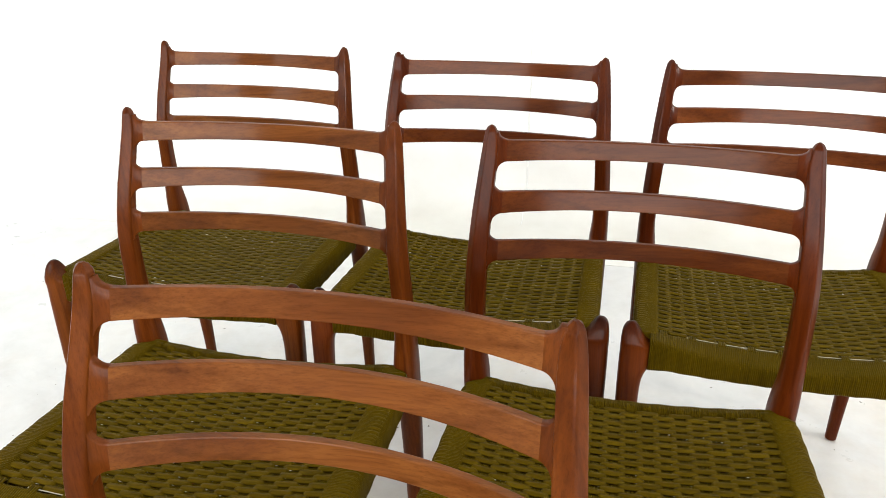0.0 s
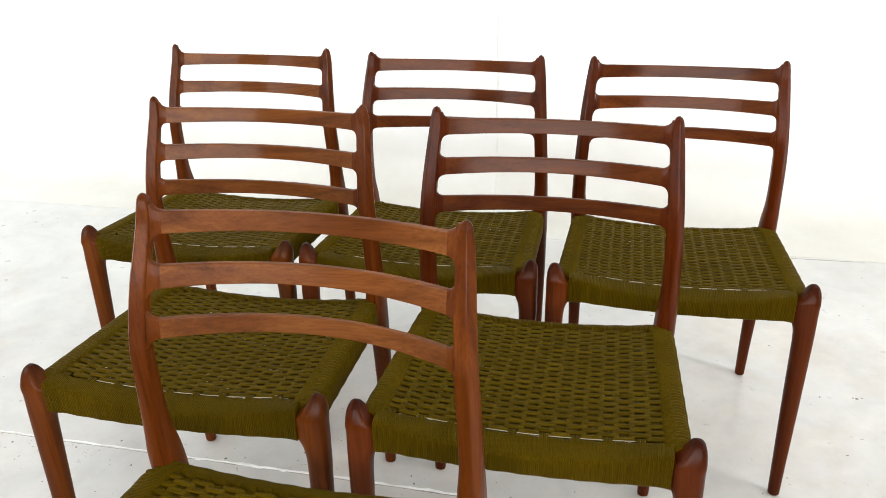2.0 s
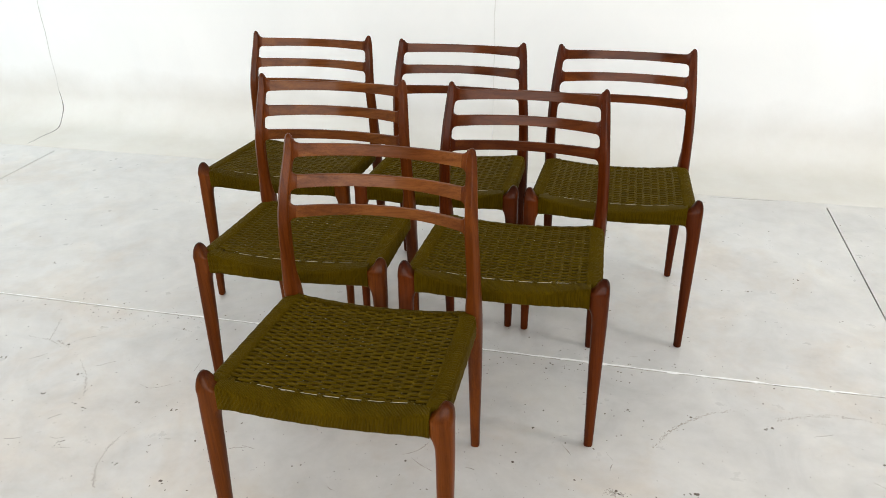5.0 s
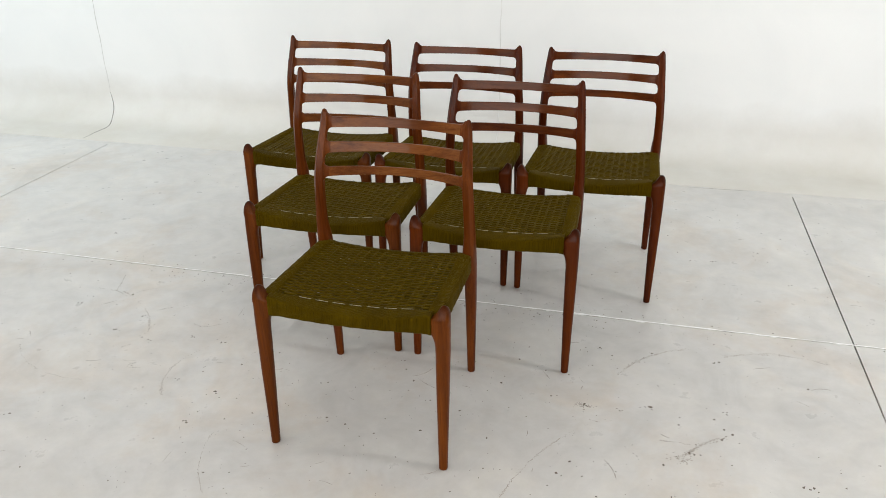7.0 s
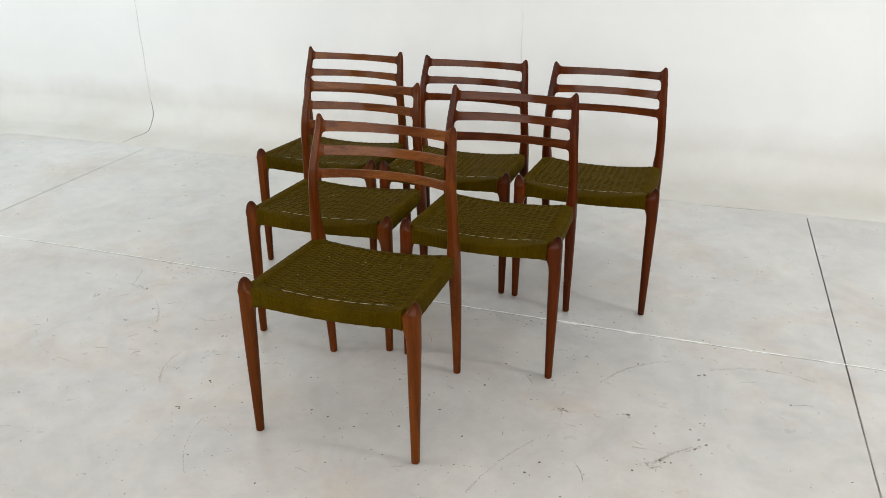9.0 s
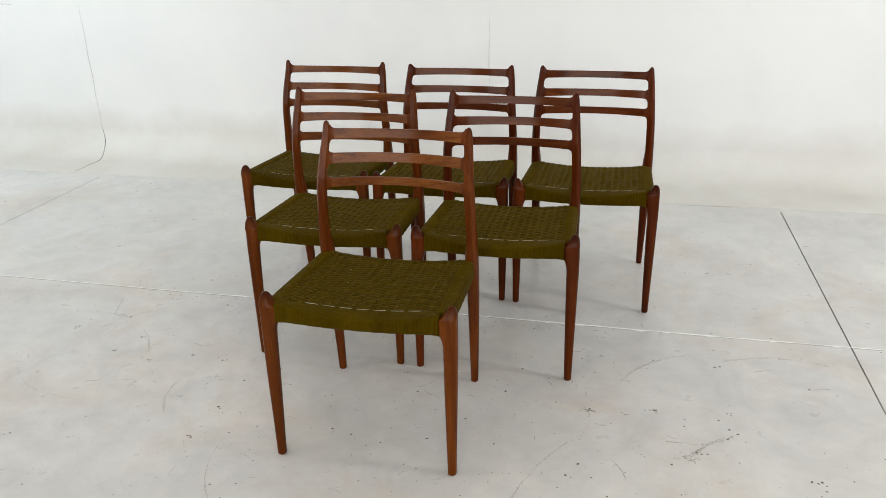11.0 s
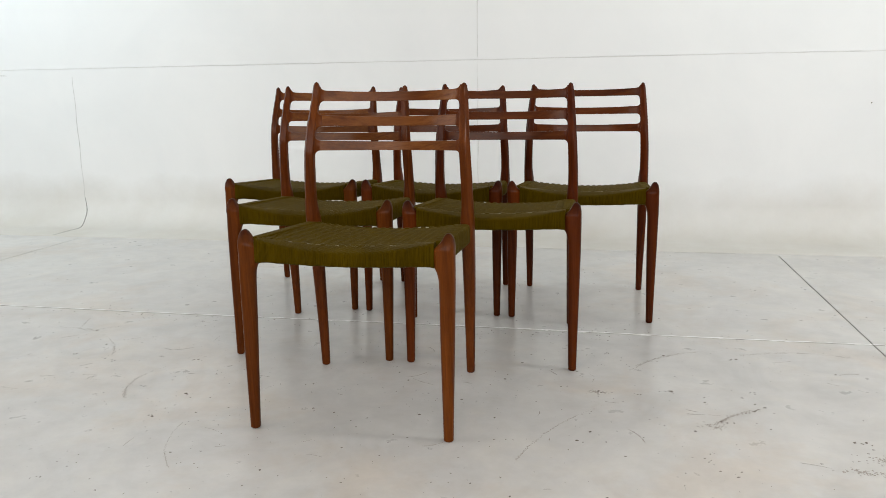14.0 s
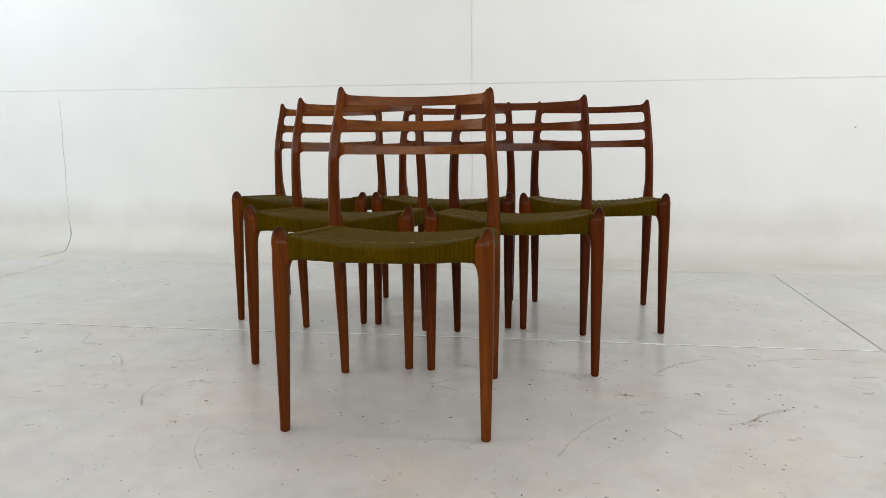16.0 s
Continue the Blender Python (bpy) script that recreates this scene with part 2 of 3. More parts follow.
def spline(points, at):
    """Smooth values through rows of (key, a, b, ...)."""
    keys = [p[0] for p in points]
    out = []
    for c in range(1, len(points[0])):
        vals = [p[c] for p in points]
        i = max(0, min(len(keys) - 2, sum(1 for k in keys if k <= at) - 1))
        def slope(q):
            a, b = max(0, q - 1), min(len(keys) - 1, q + 1)
            return (vals[b] - vals[a]) / (keys[b] - keys[a])
        h = keys[i + 1] - keys[i]
        u = max(0.0, min(1.0, (at - keys[i]) / h))
        m0, m1 = slope(i) * h, slope(i + 1) * h
        out.append((2*u**3 - 3*u*u + 1) * vals[i] + (u**3 - 2*u*u + u) * m0 + (-2*u**3 + 3*u*u) * vals[i + 1] + (u**3 - u*u) * m1)
    return out


def oval(cx, cy, z, inner, outer, front, back, side, power=2.4, n=24):
    """A ring round an upright part; inner is the half width towards the chair's middle. side: -1 or 1."""
    ring = []
    for j in range(n):
        a = 2 * math.pi * j / n
        c, s = math.cos(a), math.sin(a)
        c = math.copysign(abs(c) ** (2 / power), c)
        s = math.copysign(abs(s) ** (2 / power), s)
        w = outer if c * side > 0 else inner
        d = back if s > 0 else front
        ring.append((cx + c * w, cy + s * d, z))
    return ring


# ---- the room ----
ROOM_L, ROOM_R, ROOM_F, WALL_Y, COVE, CEIL = -4.1, 4.4, -4.6, 2.62, 0.175, 3.3
STRIP_Y = 2.20
SEAM_Z = 0.938


def box_mesh(name, lo, hi, mat):
    bm = bmesh.new()
    bmesh.ops.create_cube(bm, size=1)
    for v in bm.verts:
        v.co = [lo[i] + (v.co[i] + 0.5) * (hi[i] - lo[i]) for i in range(3)]
    me = bpy.data.meshes.new(name)
    bm.to_mesh(me)
    bm.free()
    me.materials.append(mat)
    return me


def structure(name, me, label, category):
    return tagged(new(name, me), label, category, kind="structure")


# floor slabs, parted by open joints
JOINT = 0.006
floor = structure("floor", box_mesh("floor", (ROOM_L - 0.2, ROOM_F - 0.2, -0.16), (ROOM_R + 0.2, STRIP_Y, -0.012), JOINT_DARK),
                  "white painted concrete studio floor with scuffs and slab joints", "floor")
CUT_Y = 2.157
for x0, x1 in ((ROOM_L, -2.284), (-2.284, 1.372), (1.372, ROOM_R)):
    lo = x0 + (JOINT * 0.42 if x0 > ROOM_L else -0.2)
    hi = x1 - (JOINT * 0.42 if x1 < ROOM_R else -0.2)
    part("slab", box_mesh("slab", (lo, ROOM_F - 0.2, -0.014), (hi, CUT_Y, 0), FLOOR_PAINT), floor)
part("slab", box_mesh("slab", (ROOM_L - 0.2, CUT_Y, -0.014), (ROOM_R + 0.2, STRIP_Y, 0), FLOOR_PAINT), floor)


def cove_sheet(name, path, mat):
    """A sheet 3 cm thick: a profile swept along a level path of (x, y, outward x, outward y)."""
    steps = 20
    strip = WALL_Y - STRIP_Y
    profile = [(strip, -0.01), (strip, 0.001), (strip - 0.004, 0.0022), (strip * 0.75, 0.0022), (strip * 0.5, 0.0022)]
    profile += [(COVE - COVE * math.sin(math.pi / 2 * i / steps), COVE + 0.0022 - COVE * math.cos(math.pi / 2 * i / steps)) for i in range(steps + 1)]
    profile += [(0, SEAM_Z - 0.0009)]
    outer = [(-0.03, SEAM_Z - 0.0009), (-0.03, -0.03), (strip, -0.03)]
    rings = [[(x - ox * d, y - oy * d, z) for d, z in profile + outer] for x, y, ox, oy in path]
    verts, faces = loft(rings)
    return mesh_of(name, verts, faces, mat, smooth=False)


def corner_path():
    """Along the left wall, round the corner, along the back wall."""
    r = 0.9
    left = ROOM_L
    path = [(left, ROOM_F, -1, 0), (left, WALL_Y - r - 0.5, -1, 0)]
    for i in range(17):
        a = math.pi - math.pi / 2 * i / 16
        path.append((left + r + r * math.cos(a), WALL_Y - r + r * math.sin(a), math.cos(a), math.sin(a)))
    path += [(x, WALL_Y, 0, 1) for x in (-2.0, 0.0, 2.0, ROOM_R)]
    return path


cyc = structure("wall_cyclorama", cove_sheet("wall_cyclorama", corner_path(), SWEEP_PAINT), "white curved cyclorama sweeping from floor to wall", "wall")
me = cyc.data
me.polygons.foreach_set("use_smooth", [True] * len(me.polygons))
me.set_sharp_from_angle(angle=radians(25))


def upper_wall():
    rings = []
    for x, y, ox, oy in corner_path():
        d = 0.003
        rings.append([(x + ox * d, y + oy * d, SEAM_Z), (x + ox * d, y + oy * d, CEIL), (x + ox * 0.12, y + oy * 0.12, CEIL), (x + ox * 0.12, y + oy * 0.12, SEAM_Z)])
    verts, faces = loft(rings)
    return mesh_of("wall_upper", verts, faces, WALL_PAINT, smooth=False)


wall = structure("wall_upper", upper_wall(), "white painted studio wall above the curved sweep", "wall")
wall.data.polygons.foreach_set("use_smooth", [True] * len(wall.data.polygons))
wall.data.set_sharp_from_angle(angle=radians(25))
# added walls and ceiling out of view close the room and shape bounced light
structure("wall_right", box_mesh("wall_right", (ROOM_R, ROOM_F, 0), (ROOM_R + 0.12, WALL_Y + 0.12, CEIL), BOUNCE_GREY), "unseen grey wall closing the studio", "wall")
structure("wall_front", box_mesh("wall_front", (ROOM_L - 0.1, ROOM_F - 0.12, 0), (ROOM_R + 0.12, ROOM_F, CEIL), BOUNCE_GREY), "unseen grey wall closing the studio behind the camera", "wall")
structure("ceiling", box_mesh("ceiling", (ROOM_L - 0.2, ROOM_F - 0.2, CEIL), (ROOM_R + 0.2, WALL_Y + 0.2, CEIL + 0.12), CEILING_PAINT), "unseen pale ceiling closing the studio", "ceiling")


def ribbon(name, points, width, lift, mat, jitter=0.0, thick=0.0012, swell=None):
    """A thin strip along points, its normal from the surface given as the lift vector of each point."""
    rings = []
    for i, (p, up) in enumerate(points):
        a = Vector(points[max(0, i - 1)][0])
        b = Vector(points[min(len(points) - 1, i + 1)][0])
        t = (b - a).normalized()
        up = Vector(up)
        side = t.cross(up).normalized()
        ends = math.sin(math.pi * min(1, max(0.02, i / (len(points) - 1)))) ** 0.35
        w = width * 0.5 * ends * (1 + jitter * random.uniform(-1, 1))
        if swell:
            w *= swell(p)
        c = Vector(p) + side * (jitter * width * 0.25 * random.uniform(-1, 1))
        h = thick * (1 + 0.5 * jitter * random.uniform(-1, 1))
        rings.append([tuple(c - side * w + up * lift), tuple(c - side * w * 0.5 + up * (lift + h)), tuple(c + side * w * 0.5 + up * (lift + h)), tuple(c + side * w + up * lift)])
    verts, faces = loft(rings)
    return mesh_of(name, verts, faces, mat)


UP = (0, 0, 1)


def bead_width(p):
    """The filler is worn thin to the left and breaks off before the long joint."""
    wear = 0.55 + 0.45 * math.sin(p[0] * 23.0) * math.sin(p[0] * 7.3 + 1.0)
    if p[0] < -0.6:
        return 0.28 + 0.5 * max(0.0, wear - 0.35)
    if 1.20 < p[0] < 1.30:
        return 0.1
    return 0.45 + 0.55 * wear


bead = ribbon("filler_bead", [((ROOM_L + 0.05 + 0.02 * i, 0.859 + 0.003 * math.sin(i * 0.07), 0), UP) for i in range(420)], 0.0105, 0.0, FILLER, 0.6, 0.0018, bead_width)
tagged(new("trim_filler_bead", bead), "ragged white filler bead along a slab joint", "joint filler", kind="structure")
def crumbled(p):
    """Where the floor has broken away along the bead."""
    return max(0.05, 0.5 + 0.9 * math.sin(p[0] * 9.1 + 0.7) * math.sin(p[0] * 31.0) + 0.35 * math.sin(p[0] * 71.0))


gap = ribbon("bead_crack", [((-1.9 + 0.008 * i, 0.8545 + 0.003 * math.sin((2.2 + 0.008 * i) * 3.5), 0), UP) for i in range(470)], 0.0019, 0.0, SCUFF, 0.7, 0.0009, crumbled)
tagged(new("trim_bead_crack", gap), "broken dark crack along the filler bead", "crack", kind="structure")
seal = ribbon("joint_seal", [((1.372 + 0.0006 * math.sin(i * 0.9), ROOM_F + 0.3 + 0.02 * i, -0.0015 if ROOM_F + 0.3 + 0.02 * i > 0.86 else -0.0009), UP) for i in range(250)], 0.0052, 0.0, SCUFF_FAINT, 0.5, 0.0012)
tagged(new("trim_joint_seal", seal), "worn grey filler in the long slab joint", "joint filler", kind="structure")
short = ribbon("short_crack", [((0.91 + 0.0275 * i, 2.1835 + 0.001 * i, 0), UP) for i in range(11)], 0.004, 0.0, SCUFF, 0.5, 0.0006)
tagged(new("trim_floor_crack", short), "short hairline crack at the foot of the sweep", "crack", kind="structure")


def cove_line(x, reach, top, foot=0.0):
    """A line from the floor strip round the cove and up the wall; on the floor it stands off to one side by foot."""
    pts = []
    if reach:
        for i in range(9):
            pts.append(((x + foot + 0.003 * math.sin(i), WALL_Y - reach + (reach - COVE) * i / 9, 0.0022), UP))
    for i in range(13):
        a = math.pi / 2 * i / 12
        y, z = WALL_Y - COVE + COVE * math.sin(a), COVE + 0.0022 - COVE * math.cos(a)
        pts.append(((x + foot * (1 - i / 12) + 0.002 * math.sin(i), y, z), (0, -math.sin(a), math.cos(a))))
    for i in range(1, 24):
        pts.append(((x + 0.002 * math.sin(i * 0.8), WALL_Y, COVE + (top - COVE) * i / 23), (0, -1, 0)))
    return pts


def cove_ribbon(pts, width, mat):
    return ribbon("cove_crack", pts, width, 0.0003, mat, 0.3, 0.0008)


crack = cove_line(-2.555, 0.397, 0.893, 0.062)
tagged(new("trim_cove_crack", cove_ribbon(crack[:22], 0.0055, CRACK)), "dark crack curving from the floor up the sweep", "crack", kind="structure")
tagged(new("trim_cove_crack", cove_ribbon(crack[21:], 0.0032, SCUFF_WALL)), "grey hairline crack rising up the wall", "crack", kind="structure")
tagged(new("trim_panel_joint", cove_ribbon(cove_line(-0.106, 0, 0.93), 0.004, JOINT_FAINT)), "faint panel joint running up the sweep", "joint", kind="structure")
up_joint = ribbon("panel_joint", [((-0.106, WALL_Y + 0.002, SEAM_Z + 0.01 + 0.08 * i), (0, -1, 0)) for i in range(20)], 0.005, 0.0003, JOINT_FAINT, 0.3, 0.0008)
level_joint = ribbon("level_joint", [((ROOM_L + 0.95 + 0.1 * i, WALL_Y, SEAM_Z - 0.003 + 0.0006 * math.sin(i * 0.6)), (0, -1, 0)) for i in range(75)], 0.0042, 0.0003, JOINT_FAINT, 0.4, 0.0008)
tagged(new("trim_level_joint", level_joint), "faint level joint between sweep and wall", "joint", kind="structure")
tagged(new("trim_wall_joint", up_joint), "faint upright joint in the white wall", "joint", kind="structure")

def fleck_mesh(places, name, mat):
    verts, faces = [], []
    for x, y, r in places:
        n, turn, stretch = 7, random.uniform(0, 6.28), random.uniform(0.35, 1.0)
        base = len(verts)
        for j in range(n):
            a = 2 * math.pi * j / n
            q = r * random.uniform(0.6, 1.2)
            u, v = q * math.cos(a), q * stretch * math.sin(a)
            verts.append((x + u * math.cos(turn) - v * math.sin(turn), y + u * math.sin(turn) + v * math.cos(turn), 0.0003))
        verts.append((x, y, 0.0003 + 0.15 * r))
        faces += [(base + j, base + (j + 1) % n, base + n) for j in range(n)]
    return mesh_of(name, verts, faces, mat, smooth=False)


# scuffs: centre, radius, first and last angle, width
for k, (cx, cy, r, a0, a1, w, mat) in enumerate((
        (-0.989, 0.462, 0.341, -141, -81, 0.005, SCUFF_FAINT), (-0.092, 0.005, 0.326, -178, -136, 0.0035, SCUFF),
        (-1.292, 0.223, 0.445, 70, 25, 0.008, SCUFF_FAINT), (-0.496, 0.242, 0.201, -139, -225, 0.007, SCUFF_FAINT),
        (1.080, -0.237, 0.712, 166, 135, 0.005, SCUFF_FAINT), (0.972, 0.378, 0.356, 156, 100, 0.008, SCUFF_FAINT),
        (1.149, 0.374, 0.369, 120, 97, 0.008, SCUFF_FAINT), (1.149, 0.374, 0.369, 93, 70, 0.008, SCUFF_FAINT),
        (1.044, 0.073, 0.242, 150, 113, 0.010, SCUFF_FAINT), (0.816, -0.212, 0.455, 96, 86, 0.005, SCUFF_FAINT))):
    chips, length = [], r * abs(radians(a1 - a0))
    thin = 1.0
    for i in range(int(length / 0.0016)):
        thin = max(0.1, min(1.0, thin + random.uniform(-0.12, 0.12)))
        if random.random() < 0.9 * thin:
            a = radians(a0 + (a1 - a0) * i * 0.0016 / length)
            q = r + random.gauss(0, 0.3 * w)
            chips.append((cx + q * math.cos(a), cy + q * math.sin(a), random.uniform(0.15, 0.3) * w * thin + 0.0007))
    tagged(new("trim_scuff", fleck_mesh(chips, "scuff", mat)), "curved grey scuff mark on the white floor", "scuff mark", kind="structure")


def streak(points, width, mat):
    """A broken rub mark along points on the floor."""
    chips, thin = [], 0.8
    for (x0, y0), (x1, y1) in zip(points, points[1:]):
        n = max(2, int(math.hypot(x1 - x0, y1 - y0) / 0.0018))
        for i in range(n):
            thin = max(0.15, min(1.0, thin + random.uniform(-0.15, 0.15)))
            if random.random() < 0.9 * thin:
                chips.append((x0 + (x1 - x0) * i / n + random.gauss(0, 0.25 * width), y0 + (y1 - y0) * i / n + random.gauss(0, 0.25 * width), random.uniform(0.0007, 0.0007 + 0.35 * width * thin)))
    tagged(new("trim_scuff", fleck_mesh(chips, "scuff", mat)), "thin broken grey rub mark on the white floor", "scuff mark", kind="structure")


for points, width, mat in (
        (((-1.246, 0.646), (-1.165, 0.640), (-1.121, 0.620)), 0.005, SCUFF), (((-1.165, 0.637), (-1.210, 0.754)), 0.006, SCUFF),
        (((-1.112, 0.614), (-1.075, 0.660), (-1.035, 0.688)), 0.004, SCUFF), (((-0.937, 0.549), (-0.898, 0.581)), 0.005, SCUFF),
        (((-1.024, 0.824), (-0.899, 0.797), (-0.757, 0.770)), 0.006, SCUFF), (((-0.840, 0.213), (-0.793, 0.221)), 0.005, SCUFF),
        (((-1.054, 0.130), (-0.990, 0.121), (-0.926, 0.122)), 0.003, SCUFF_FAINT), (((-1.345, 0.863), (-1.20, 0.868), (-1.067, 0.858)), 0.006, SCUFF_FAINT),
        (((0.824, 0.189), (0.860, 0.232), (0.899, 0.274)), 0.008, SCUFF), (((0.955, 0.701), (1.03, 0.735), (1.110, 0.749), (1.254, 0.736)), 0.004, SCUFF_FAINT)):
    streak(points, width, mat)
for x, y, rx, ry in ((1.143, 0.061, 0.020, 0.012), (1.089, -0.003, 0.028, 0.007), (0.824, 0.180, 0.014, 0.010), (0.558, 0.348, 0.014, 0.006)):
    chips = [(x + random.gauss(0, rx), y + random.gauss(0, ry), random.uniform(0.0012, 0.0036)) for k in range(60)]
    tagged(new("trim_scuff", fleck_mesh(chips, "scuff", SCUFF_FAINT)), "smudged dark sole print on the white floor", "scuff mark", kind="structure")
left_crack = ribbon("wall_crack", [((-3.16 + 0.02 * i, WALL_Y, 0.905 - 0.0003 * i), (0, -1, 0)) for i in range(9)], 0.003, 0.0003, SCUFF, 0.4, 0.0006)
tagged(new("trim_wall_crack", left_crack), "short dark hairline crack in the white wall", "crack", kind="structure")
nick = ribbon("wall_nick", [((1.846 + 0.003 * i, WALL_Y, 0.684 + 0.002 * i), (0, -1, 0)) for i in range(4)], 0.006, 0.0003, GRIT, 0.4, 0.0006)
tagged(new("trim_wall_nick", nick), "small dark nick in the white wall", "nick", kind="structure")

flecks = []
for x, y in ((-1.04, -0.07), (-1.24, 0.53), (-1.0, 0.4), (-0.9, 0.38), (-0.86, 0.37), (-0.96, 0.5), (-0.83, 0.23), (-0.61, 0.41), (-0.73, 0.42), (-0.65, 0.19), (-0.5, 0.16),
             (-0.52, 0.02), (0.56, 0.35), (0.66, 0.35), (0.74, 0.38), (0.94, 0.4), (0.92, 0.37), (0.94, 0.66), (0.94, 0.88), (0.57, 0.66), (1.13, 0.14), (0.85, 0.21), (0.97, 1.376),
             (1.139, 1.496), (0.784, -0.001), (1.117, 0.142), (0.928, 0.294), (0.729, 0.384), (-0.827, 0.228), (-0.588, -0.309), (-1.482, 1.088)):
    for k in range(3):
        flecks.append((x + random.gauss(0, 0.008), y + random.gauss(0, 0.005), random.uniform(0.002, 0.005)))
for k in range(650):
    flecks.append((random.uniform(-1.9, 2.0), random.uniform(-0.9, 2.0), random.choice((0.001, 0.0015, 0.002, 0.0032))))
for k in range(800):
    x, y = random.gauss(0.1, 0.9), random.gauss(0.2, 0.5)
    flecks.append((x, y, random.choice((0.0008, 0.001, 0.0015, 0.0022))))
# crumbs along the filler bead
for k in range(240):
    x = random.choice((random.gauss(0.35, 0.22), random.gauss(-0.9, 0.25), random.uniform(-1.6, 1.3)))
    flecks.append((x, 0.835 + random.gauss(0, 0.045), random.choice((0.0010, 0.0014, 0.0020, 0.0034))))
for k in range(90):
    flecks.append((random.gauss(0.45, 0.6), random.gauss(0.15, 0.4), random.choice((0.0024, 0.0032, 0.0044))))
scratches = []
for k in range(90):
    x, y, a, n = random.gauss(0.0, 0.9), random.gauss(0.2, 0.6), random.gauss(0.3, 0.9), random.randint(4, 9)
    bend = random.uniform(-0.15, 0.15)
    step = random.uniform(0.003, 0.011)
    pts = []
    for i in range(n):
        pts.append(((x, y, 0), UP))
        x, y, a = x + step * math.cos(a), y + step * math.sin(a), a + bend
    scratches.append(ribbon("scratch", pts, random.uniform(0.001, 0.0026), 0.0001, SCUFF_FAINT, 0.8, 0.0003))
both = bmesh.new()
for me in scratches:
    both.from_mesh(me)
    bpy.data.meshes.remove(me)
me = bpy.data.meshes.new("floor_scratches")
both.to_mesh(me)
both.free()
me.materials.append(SCUFF_FAINT)
tagged(new("floor_scratches", me), "short grey scratches and rub marks on the floor", "scratches", kind="stuff")
tagged(new("floor_grit", fleck_mesh(flecks, "floor_grit", GRIT)), "small dark chips and grit scattered over the floor", "grit", kind="stuff")


# ---- the dining chair: its front looks along -y, front feet on y = 0 ----
def post_at(z):
    """Back post: x, y, inner and outer half width, front and back half depth."""
    return spline(POST, z)


POST = [
    (0.0000, 0.2117, 0.4400, 0.0110, 0.0110, 0.0110, 0.0110),
    (0.1000, 0.2122, 0.4345, 0.0132, 0.0128, 0.0135, 0.0132),
    (0.2500, 0.2135, 0.4225, 0.0165, 0.0155, 0.0175, 0.0165),
    (0.3600, 0.2137, 0.4120, 0.0185, 0.0170, 0.0250, 0.0185),
    (0.4150, 0.2137, 0.4060, 0.0200, 0.0175, 0.0330, 0.0190),
    (0.4420, 0.2137, 0.4030, 0.0185, 0.0172, 0.0310, 0.0188),
    (0.4800, 0.2137, 0.3965, 0.0150, 0.0165, 0.0225, 0.0180),
    (0.5550, 0.2126, 0.3885, 0.0142, 0.0155, 0.0172, 0.0170),
    (0.6150, 0.2102, 0.3862, 0.0143, 0.0145, 0.0158, 0.0155),
    (0.6740, 0.2072, 0.3970, 0.0135, 0.0132, 0.0140, 0.0138),
    (0.7330, 0.2035, 0.4140, 0.0122, 0.0118, 0.0124, 0.0120),
    (0.7600, 0.2018, 0.4220, 0.0114, 0.0108, 0.0116, 0.0112),
    (0.7760, 0.2009, 0.4242, 0.0094, 0.0098, 0.0102, 0.0100),
    (0.7860, 0.2005, 0.4250, 0.0070, 0.0082, 0.0084, 0.0084),
    (0.7905, 0.2004, 0.4255, 0.0046, 0.0060, 0.0060, 0.0060),
    (0.7933, 0.2004, 0.4257, 0.0015, 0.0022, 0.0020, 0.0020),
]
LEG = [
    (0.000, 0.2311, 0.0000, 0.0110, 0.0110, 0.0110, 0.0110),
    (0.100, 0.2312, 0.0028, 0.0134, 0.0128, 0.0136, 0.0132),
    (0.230, 0.2313, 0.0063, 0.0164, 0.0154, 0.0172, 0.0164),
    (0.320, 0.2314, 0.0091, 0.0178, 0.0168, 0.0190, 0.0180),
    (0.355, 0.2314, 0.0102, 0.0184, 0.0174, 0.0198, 0.0187),
    (0.375, 0.2313, 0.0105, 0.0202, 0.0175, 0.0201, 0.0189),
    (0.388, 0.2312, 0.0108, 0.0240, 0.0176, 0.0204, 0.0192),
    (0.398, 0.2311, 0.0111, 0.0292, 0.0177, 0.0205, 0.0194),
    (0.406, 0.2310, 0.0114, 0.0312, 0.0177, 0.0206, 0.0195),
    (0.432, 0.2309, 0.0120, 0.0310, 0.0176, 0.0206, 0.0195),
    (0.438, 0.2309, 0.0123, 0.0286, 0.0175, 0.0203, 0.0193),
    (0.443, 0.2310, 0.0128, 0.0228, 0.0172, 0.0194, 0.0185),
    (0.449, 0.2312, 0.0134, 0.0166, 0.0166, 0.0176, 0.0170),
    (0.456, 0.2315, 0.0140, 0.0118, 0.0153, 0.0150, 0.0145),
    (0.462, 0.2319, 0.0144, 0.0090, 0.0130, 0.0116, 0.0112),
    (0.467, 0.2323, 0.0145, 0.0061, 0.0096, 0.0081, 0.0079),
    (0.4698, 0.2326, 0.0145, 0.0038, 0.0060, 0.0050, 0.0050),
    (0.4710, 0.2327, 0.0145, 0.0012, 0.0020, 0.0018, 0.0018),
]


